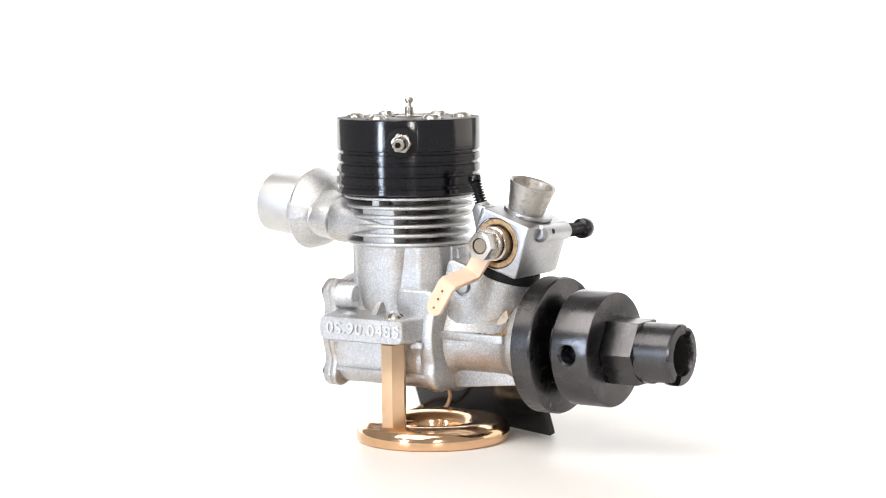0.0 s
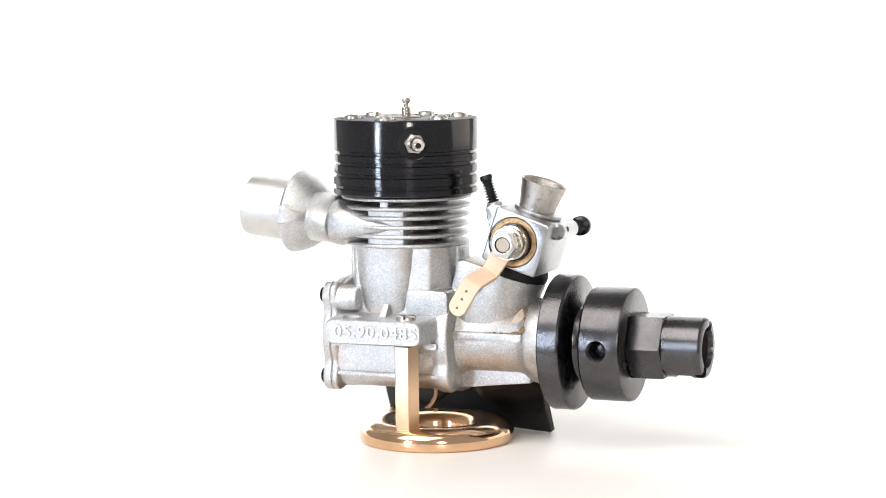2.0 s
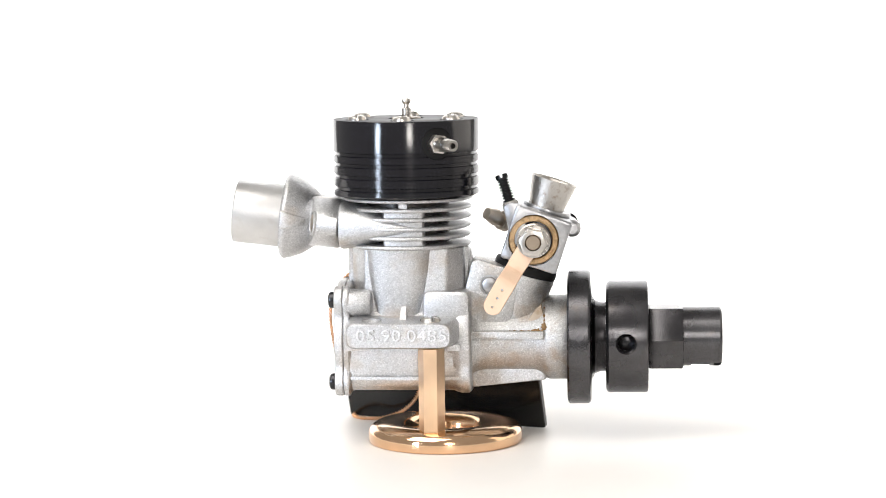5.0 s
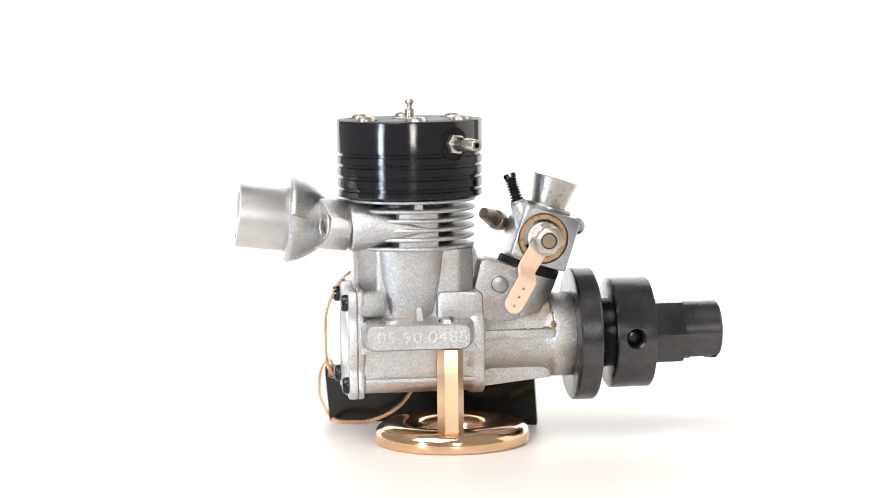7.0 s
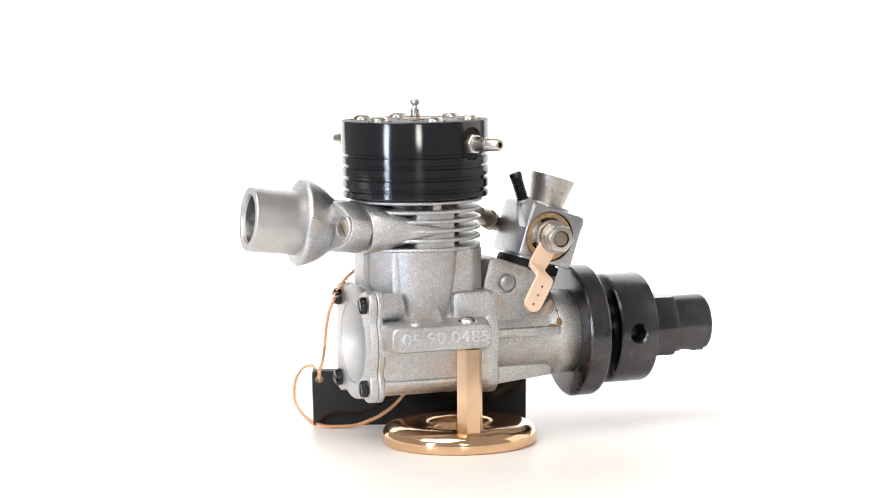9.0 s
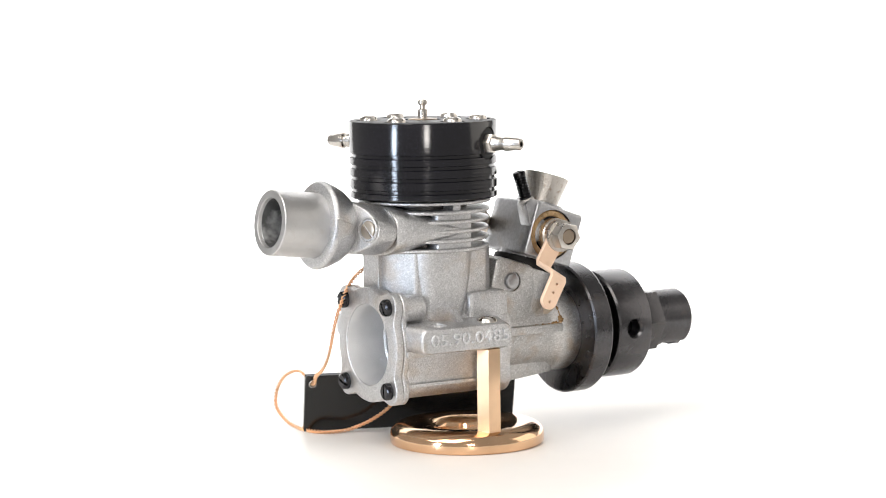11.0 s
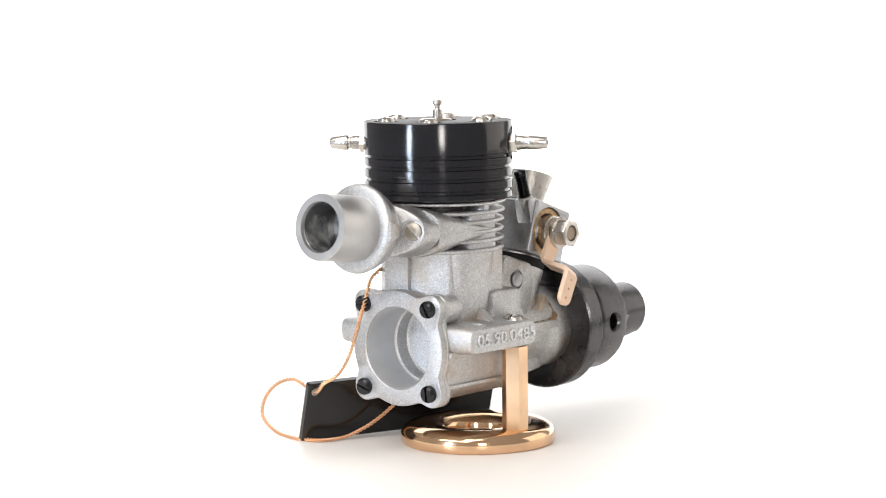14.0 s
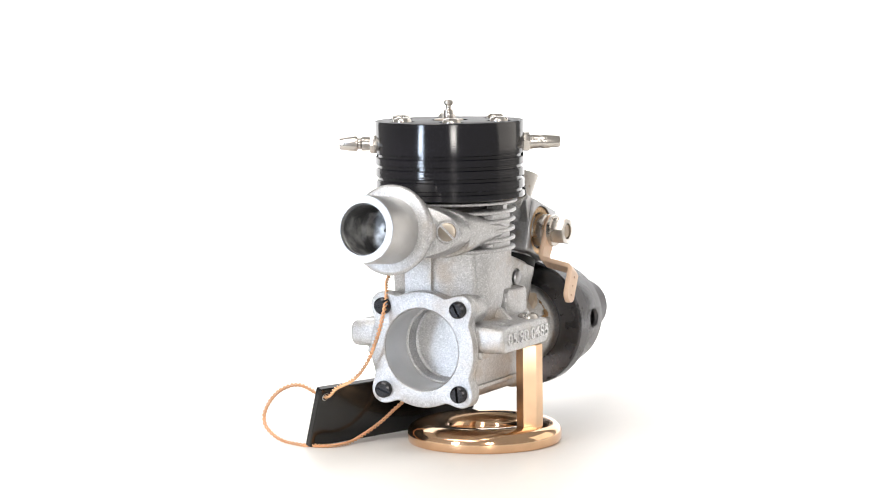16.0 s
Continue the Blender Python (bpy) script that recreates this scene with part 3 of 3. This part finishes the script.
def exhaust(engine):
    way = Vector((-0.9934, 0.0, 0.115))
    at = Vector((-19.6, 0.0, 66.5))

    face = frame_of(at, way)

    def lozenge(k, back=None, lift=0.0):
        out = []
        for i in range(96):
            a = math.tau * i / 96
            x, y = math.cos(a), math.sin(a)
            r = min((abs(x / 8.0) ** 1.9 + abs(y / 17.2) ** 1.9) ** (-1 / 1.9), 7.5 / max(abs(x), 1e-6)) * k
            v = r * y
            out.append(face @ Vector((r * x, v, back if back is not None else 7.7 + (13.4 - abs(v)) * 0.28 - lift)))
        return out

    bm = loft(bmesh.new(), [lozenge(0.97, 0.1), lozenge(1.0, 0.5), lozenge(1.0, None, 0.6), lozenge(0.985, None, 0.15), lozenge(0.955), lozenge(0.5), lozenge(0.2)])
    old = set(bm.verts)
    lathe(bm, [(7.4, 5.0), (7.9, 7.6), (9.2, 9.2), (11.1, 11.8), (12.4, 14.6), (12.95, 16.4), (13.15, 16.9), (13.1, 17.5), (12.6, 18.2), (12.2, 18.4), (9.0, 18.4)], at, way, 72)
    # the casting's parting line: the lower half sits a little inside the upper one
    for v in bm.verts:
        if v not in old:
            foot = at + way * (v.co - at).dot(way)
            if v.co.z < foot.z - 0.1:
                v.co = foot + (v.co - foot) * 0.982
    man = part("exhaust_manifold", bm, CAST, engine, "cast exhaust manifold with round bulb", flat=45)
    for side in (-1, 1):
        # step of the mould's parting line on the bulb's flank
        loops = []
        for run, out, half in ((10.6, 10.2, 1.2), (11.6, 11.6, 1.5), (14.2, 13.0, 2.1), (17.4, 13.75, 2.8), (18.0, 13.6, 2.8)):
            loops.append([face @ Vector((x, side * y, run)) for x, y in ((-half, 8), (half, 8), (half, out - 0.35), (half - 0.4, out), (-half + 0.4, out), (-half, out - 0.35))])
        part("parting_step", loft(bmesh.new(), loops), CAST, man)
    pipe = lathe(bmesh.new(), [(9.4, 17.5), (9.6, 18.2), (9.6, 32.9), (9.4, 33.2), (7.4, 33.2), (7.2, 32.8), (7.2, 20.0), (2.0, 19.0)], at, way, 72)
    pipe = part("outlet_pipe", pipe, TURNED, man, "smooth turned outlet pipe")
    part("pipe_lining", lathe(bmesh.new(), [(7.18, 32.0), (7.0, 32.0), (6.95, 22.0), (6.0, 20.6), (0.5, 20.3), (0.5, 20.1), (7.18, 20.1)], at, way, 48, closed=True), SOOT, pipe, "sooty pipe lining")
    for s in (-1, 1):
        facing = Vector((-0.955, s * 0.267, 0.11)).normalized()
        q = Vector((-27.2, s * 13.4 + 0.2, 67.6)) + facing * 0.6
        part("screw_pad", lathe(bmesh.new(), [(3.9, -1.0), (3.9, -0.2), (3.6, 0.1), (3.35, 0.1), (3.2, -0.1), (3.2, -1.3), (0.5, -1.3)], q, facing, 36), CAST, man, flat=40)
        part("flange_screw", slotted(2.7, 1.1, q - facing * 0.9, facing, 0.75, 0.8, side=(0, 0.7, -0.7)), DULL, man, "slotted plated screw")


def carburettor(engine):
    # rubber ring under the body
    way = Vector((math.sin(math.radians(17.5)), 0, math.cos(math.radians(17.5))))
    across = Vector((way.z, 0, -way.x))
    mid = Vector((39.4, 0, 62.0))
    foot = Vector((35.4, 0, 51.0))
    part("carburettor_gasket", lathe(bmesh.new(), soft((-0.1, 3.0), 9.6, 0.7), foot, way, 48), RUBBER, engine, "black rubber gasket ring")

    def at(x, v, y):
        return mid + across * x + way * y + Vector((0, v, 0))

    bm = bmesh.new()
    outline = rounded([(-8.9, -8.2), (8.7, -8.4), (9.0, 8.0), (-8.7, 8.4)], 1.0, 4)
    loops = []
    for v, k, e in ((-11.4, 1, 0.5), (-11.2, 1, 0.15), (-10.9, 1, 0), (0, 1.0, 0), (9, 1.0, 0), (12, 0.97, 0), (13.2, 0.88, 0)):
        loops.append([at(x * k - e * math.copysign(1, x), v, y * k - e * math.copysign(1, y)) for x, y in outline])
    loft(bm, loops)
    # stem into the gasket
    lathe(bm, [(7.5, -3), (8.4, 0), (8.6, 2)], foot + way * 2.5, way, 40)
    # ear of the needle screw, boss of the idle screw
    ear0, ear1 = Vector((31.4, -7.9, 73.2)), Vector((34.4, -7.9, 63.5))
    lathe(bm, [(1.6, -6), (2.6, -5), (2.6, 10.4), (2.3, 10.9)], (49.8, 0, 64.6), Vector((-0.06, 1, -0.03)), 32)
    block(bm, rounded([(45, 61.5), (50.2, 62), (50.2, 66.6), (45, 68.2)], 0.8), -5, 10, 0.5)
    # far chamber
    lathe(bm, [(7.8, 8), (7.8, 19), (6.8, 20.2)], Vector((36.8, 0, 61.6)), (0, 1, 0), 36)
    bm = cut(bm, lathe(bmesh.new(), [(7.7, 9.6), (7.7, 14)], Vector((38.6, 0, 61.9)), (0, -1, 0), 48))
    body = part("carburettor", bm, CARB, engine, "silver alloy carburettor body", flat=40)
    part("needle_web", block(bmesh.new(), rounded([(29.6, 72.0), (31.6, 73.4), (35.0, 72.6), (36.5, 66.0), (33.6, 59.5), (31.6, 63.0)], 0.9), -10.7, -5.2, 0.6), CARB, body)
    part("needle_boss", lathe(bmesh.new(), [(2.2, -4.0), (2.5, -1.5), (2.5, -0.3), (2.1, 0.2)], ear0, (ear0 - ear1), 28), STAINED, body)
    part("throttle_barrel", lathe(bmesh.new(), [(7.5, 9.4), (7.5, 10.6), (7.2, 10.9), (5.9, 10.9), (5.6, 10.6), (5.5, 9.9), (2, 9.9)], Vector((38.6, 0, 61.9)), (0, -1, 0), 48), BARREL, body, "oily bronze throttle barrel")
    part("throttle_drum", lathe(bmesh.new(), [(6.1, 9.6), (6.1, 10.2), (2, 10.2)], Vector((38.6, 0, 61.9)), (0, -1, 0), 40), OXIDE, body, "dark throttle drum face")
    # intake bell
    top = Vector((44.7, 0, 79.0))
    base = top - way * 9.4
    bm = lathe(bmesh.new(), [(5.3, -1.5), (5.3, 0.4), (7.0, 9.2), (7.05, 9.5), (6.85, 9.6), (6.2, 9.2), (4.4, 0.5), (4.2, -1.0), (1.0, -1.2)], base, way, 56)
    part("intake_bell", bm, BELL, body, "flared turned intake bell")
    part("bell_collar", lathe(bmesh.new(), soft((-0.4, 0.8), 7.4, 0.3), base + Vector((0.5, 0.8, 0)), way, 48), CARB, body)
    # mixture needle with spring
    d = (ear0 - ear1).normalized()
    prof = [(1.2, -0.5)]
    for i in range(8):
        prof += [(1.2, 0.2 + i * 0.86), (1.85, 0.32 + i * 0.86), (2.05, 0.55 + i * 0.86), (1.85, 0.78 + i * 0.86), (1.2, 0.9 + i * 0.86)]
    prof += [(1.5, 7.0), (1.95, 7.1), (1.95, 8.4), (1.6, 8.7)]
    needle = lathe(bmesh.new(), prof, ear0, d, 24)
    slot = frame_of(ear0, d)
    needle = cut(needle, loft(bmesh.new(), [[slot @ Vector((x, y, h)) for x, y in ((-3, -0.35), (3, -0.35), (3, 0.35), (-3, 0.35))] for h in (7.7, 10)]))
    part("needle_screw", needle, OXIDE, body, "black threaded needle screw", flat=50)
    # idle stop screw
    w = Vector((-0.06, 1, -0.03)).normalized()
    prof = [(1.2, 10.4)]
    for i in range(9):
        prof += [(1.2, 10.9 + i * 1.1), (1.9, 11.1 + i * 1.1), (2.1, 11.4 + i * 1.1), (1.9, 11.7 + i * 1.1), (1.2, 11.9 + i * 1.1)]
    prof += [(1.4, 20.9), (2.8, 21.0), (3.1, 21.3), (3.1, 24.2), (2.7, 24.7), (1.6, 24.7), (1.5, 23.4)]
    part("idle_screw", lathe(bmesh.new(), prof, (49.8, 0, 64.6), w, 32), OXIDE, body, "black socket-head idle screw", flat=45)
    # dark disc drawn for a hole's shade, nothing is cut here
    part("cross_hole_shade", lathe(bmesh.new(), [(0.8, 2.35), (0.8, 2.62)], (49.9, -1.3, 64.9), (1, 0, 0.15), 16), HOLE_SHADE, body)
    # fuel nipple at the far side
    a, b = Vector((31.4, 15.6, 63.9)), Vector((23.5, 8.8, 68.3))
    q = (b - a).normalized()
    bm = lathe(bmesh.new(), [(2.0, -4), (2.0, 2.4), (3.1, 2.6), (3.1, 5.0), (2.9, 5.2), (1.9, 5.3), (1.8, 6.8), (2.7, 7.2), (2.6, 7.8), (1.8, 11.2), (0.8, 11.3)], a, q, 28)
    part("fuel_nipple", bm, DULL, body, "plated fuel nipple")
    # throttle shaft with nut
    c = Vector((38.7, 0, 62.0))
    bm = lathe(bmesh.new(), [(5.1, 10.0), (5.1, 13.6), (4.6, 13.9), (2.0, 13.9)], c, (0, -1, 0), 36)
    lathe(bm, [(4.9, 15.4), (4.9, 16.4)], c, (0, -1, 0), 36)
    part("washer", bm, NICKEL, body)
    bm = prism(bmesh.new(), [p for p in hexagon(7.6, 0.35)], c + Vector((0, -16.3, 0)), (0, -1, 0), 4.2, edge=0.45)
    bm = cut(bm, lathe(bmesh.new(), [(2.45, -1), (2.45, 8)], c + Vector((0, -18.0, 0)), (0, -1, 0), 28))
    part("throttle_nut", bm, NICKEL, body, "plated hexagon nut")
    part("shaft_end", lathe(bmesh.new(), [(2.2, 10), (2.3, 19.9), (2.0, 20.2), (0.3, 20.2)], c, (0, -1, 0), 28), SHAFT, body)
    # throttle lever: a strip with two bends and a round end
    wide = Vector((0.848, 0, -0.53))
    path = [(40.6, -14.7, 65.6), (38.7, -14.7, 62.4), (33.2, -14.8, 53.9), (32.6, -15.6, 52.9), (31.2, -25.2, 51.2), (30.6, -26.0, 50.3), (26.9, -26.3, 44.0)]
    width = [2.3, 3.1, 2.8, 2.8, 2.9, 2.9, 2.8]
    p = [Vector(k) for k in path]
    tip = (p[-1] - p[-2]).normalized()
    for k in range(1, 9):
        e = math.pi / 2 * k / 8
        p.append(p[6] + tip * 2.5 * math.sin(e))
        width.append(2.8 * max(0.12, math.cos(e)))
    bm = bmesh.new()
    loops = []
    for i, q in enumerate(p):
        d = (p[min(i + 1, len(p) - 1)] - p[max(i - 1, 0)]).normalized()
        nrm = wide.cross(d).normalized() * 0.75
        w = wide * width[i]
        e = wide * 0.2
        loops.append([q - w + nrm * 0.6, q - w + e + nrm, q + w - e + nrm, q + w + nrm * 0.6, q + w - nrm * 0.6, q + w - e - nrm, q - w + e - nrm, q - w - nrm * 0.6])
    loft(bm, loops)
    tool = bmesh.new()
    for k in (0.6, 3.6, 6.4):
        lathe(tool, [(0.42, -3), (0.42, 3)], p[6] - tip * (k - 0.8), (0, 1, 0), 14)
    bm = cut(bm, tool)
    part("throttle_lever", bm, LEVER, body, "ivory plastic lever with three small holes", flat=50)


def drive(engine):
    c = Vector((0, 0, CRANK))
    bm = lathe(bmesh.new(), [(9, 48.6), (18.8, 48.4), (19.8, 48.6), (20.35, 49.1), (20.35, 54.7), (20.0, 55.3), (19.2, 55.6), (13.0, 55.9), (11.2, 56.8), (10.6, 58.4), (10.5, 60.0), (9, 60.0)], c, (1, 0, 0), 96)
    part("drive_washer", bm, STEEL, engine, "blackened steel drive washer")
    bm = lathe(bmesh.new(), [(9, 60.1), (15.6, 60.0), (16.5, 60.3), (17.0, 60.9), (17.0, 72.1), (16.8, 72.6), (16.2, 72.8), (9, 72.8)], c, (1, 0, 0), 96)
    tool = bmesh.new()
    for way in (-1, 1):
        lathe(tool, [(2.5, 9.5), (2.5, 16.0), (3.1, 16.75), (3.1, 20)], (66.1, 0, CRANK), (0, way, 0), 28)
    bm = cut(bm, tool)
    collar = part("flywheel_collar", bm, STEEL, engine, "blackened steel collar with cross holes")
    bm = lathe(bmesh.new(), [(2.45, 11.5), (2.45, 12.0), (1.6, 12.4)], (66.1, 0, CRANK), (0, -1, 0), 20)
    part("set_screw", bm, OXIDE, collar, "small dull set screw")
    bm = prism(bmesh.new(), hexagon(18.3, math.radians(30)), (72.8, 0, CRANK), (1, 0, 0), 10.6, edge=0.5)
    lathe(bm, [(9.0, 82.9), (9.0, 94.3), (8.6, 94.9), (8.0, 95.1), (6.2, 95.1), (6.0, 94.7), (6.0, 85.0), (1.0, 84.6)], c, (1, 0, 0), 64)
    tool = bmesh.new()
    loft(tool, [[Vector((u, v, CRANK + z)) for v, z in ((-1.5, -12), (1.5, -12), (1.5, 12), (-1.5, 12))] for u in (92.5, 99)])
    for v in tool.verts:
        y, z = v.co.y, v.co.z - CRANK
        k = math.radians(-25)
        v.co.y, v.co.z = y * math.cos(k) - z * math.sin(k), CRANK + y * math.sin(k) + z * math.cos(k)
    bm = cut(bm, tool)
    bm = cut(bm, block(bmesh.new(), [(85.8, CRANK - 11), (91.4, CRANK - 11), (91.4, CRANK - 7.6), (85.8, CRANK - 7.6)], -5.2, 1.5, 0.2))
    nut = part("starter_nut", bm, STEEL, engine, "blackened steel hexagon nut with slotted starter end")
    # dark lining added as the shade inside the starter end
    part("starter_bore_shade", lathe(bmesh.new(), [(5.97, 93.6), (5.7, 93.6), (5.6, 85.4), (0.4, 85.2), (0.4, 84.9), (5.97, 84.9)], c, (1, 0, 0), 40, closed=True), HOLE_SHADE, nut, "lining that paints the starter bore in shade")


studio()
turntable()
display_stand()
hole, _ = tag()
cord(hole)
engine = thing("model_engine", (0, 0, 16), "cast aluminium model engine with black head on a brass stand", "engine")
crankcase(engine)
cylinder(engine)
head(engine)
exhaust(engine)
carburettor(engine)
drive(engine)


def motions():
    """The turntable carries everything round at six degrees a second."""
    for ob in THINGS:
        base = (Vector(ob["base"]) - AXIS) / 1000
        rows = []
        for i in range(33):
            t = i * 0.5
            turn = pose(0, 0, 0, 0, 0, 6.0 * (t - 5.58))
            rows.append((t, turn @ Matrix.Translation(base)))
        walk(ob, rows)


motions()
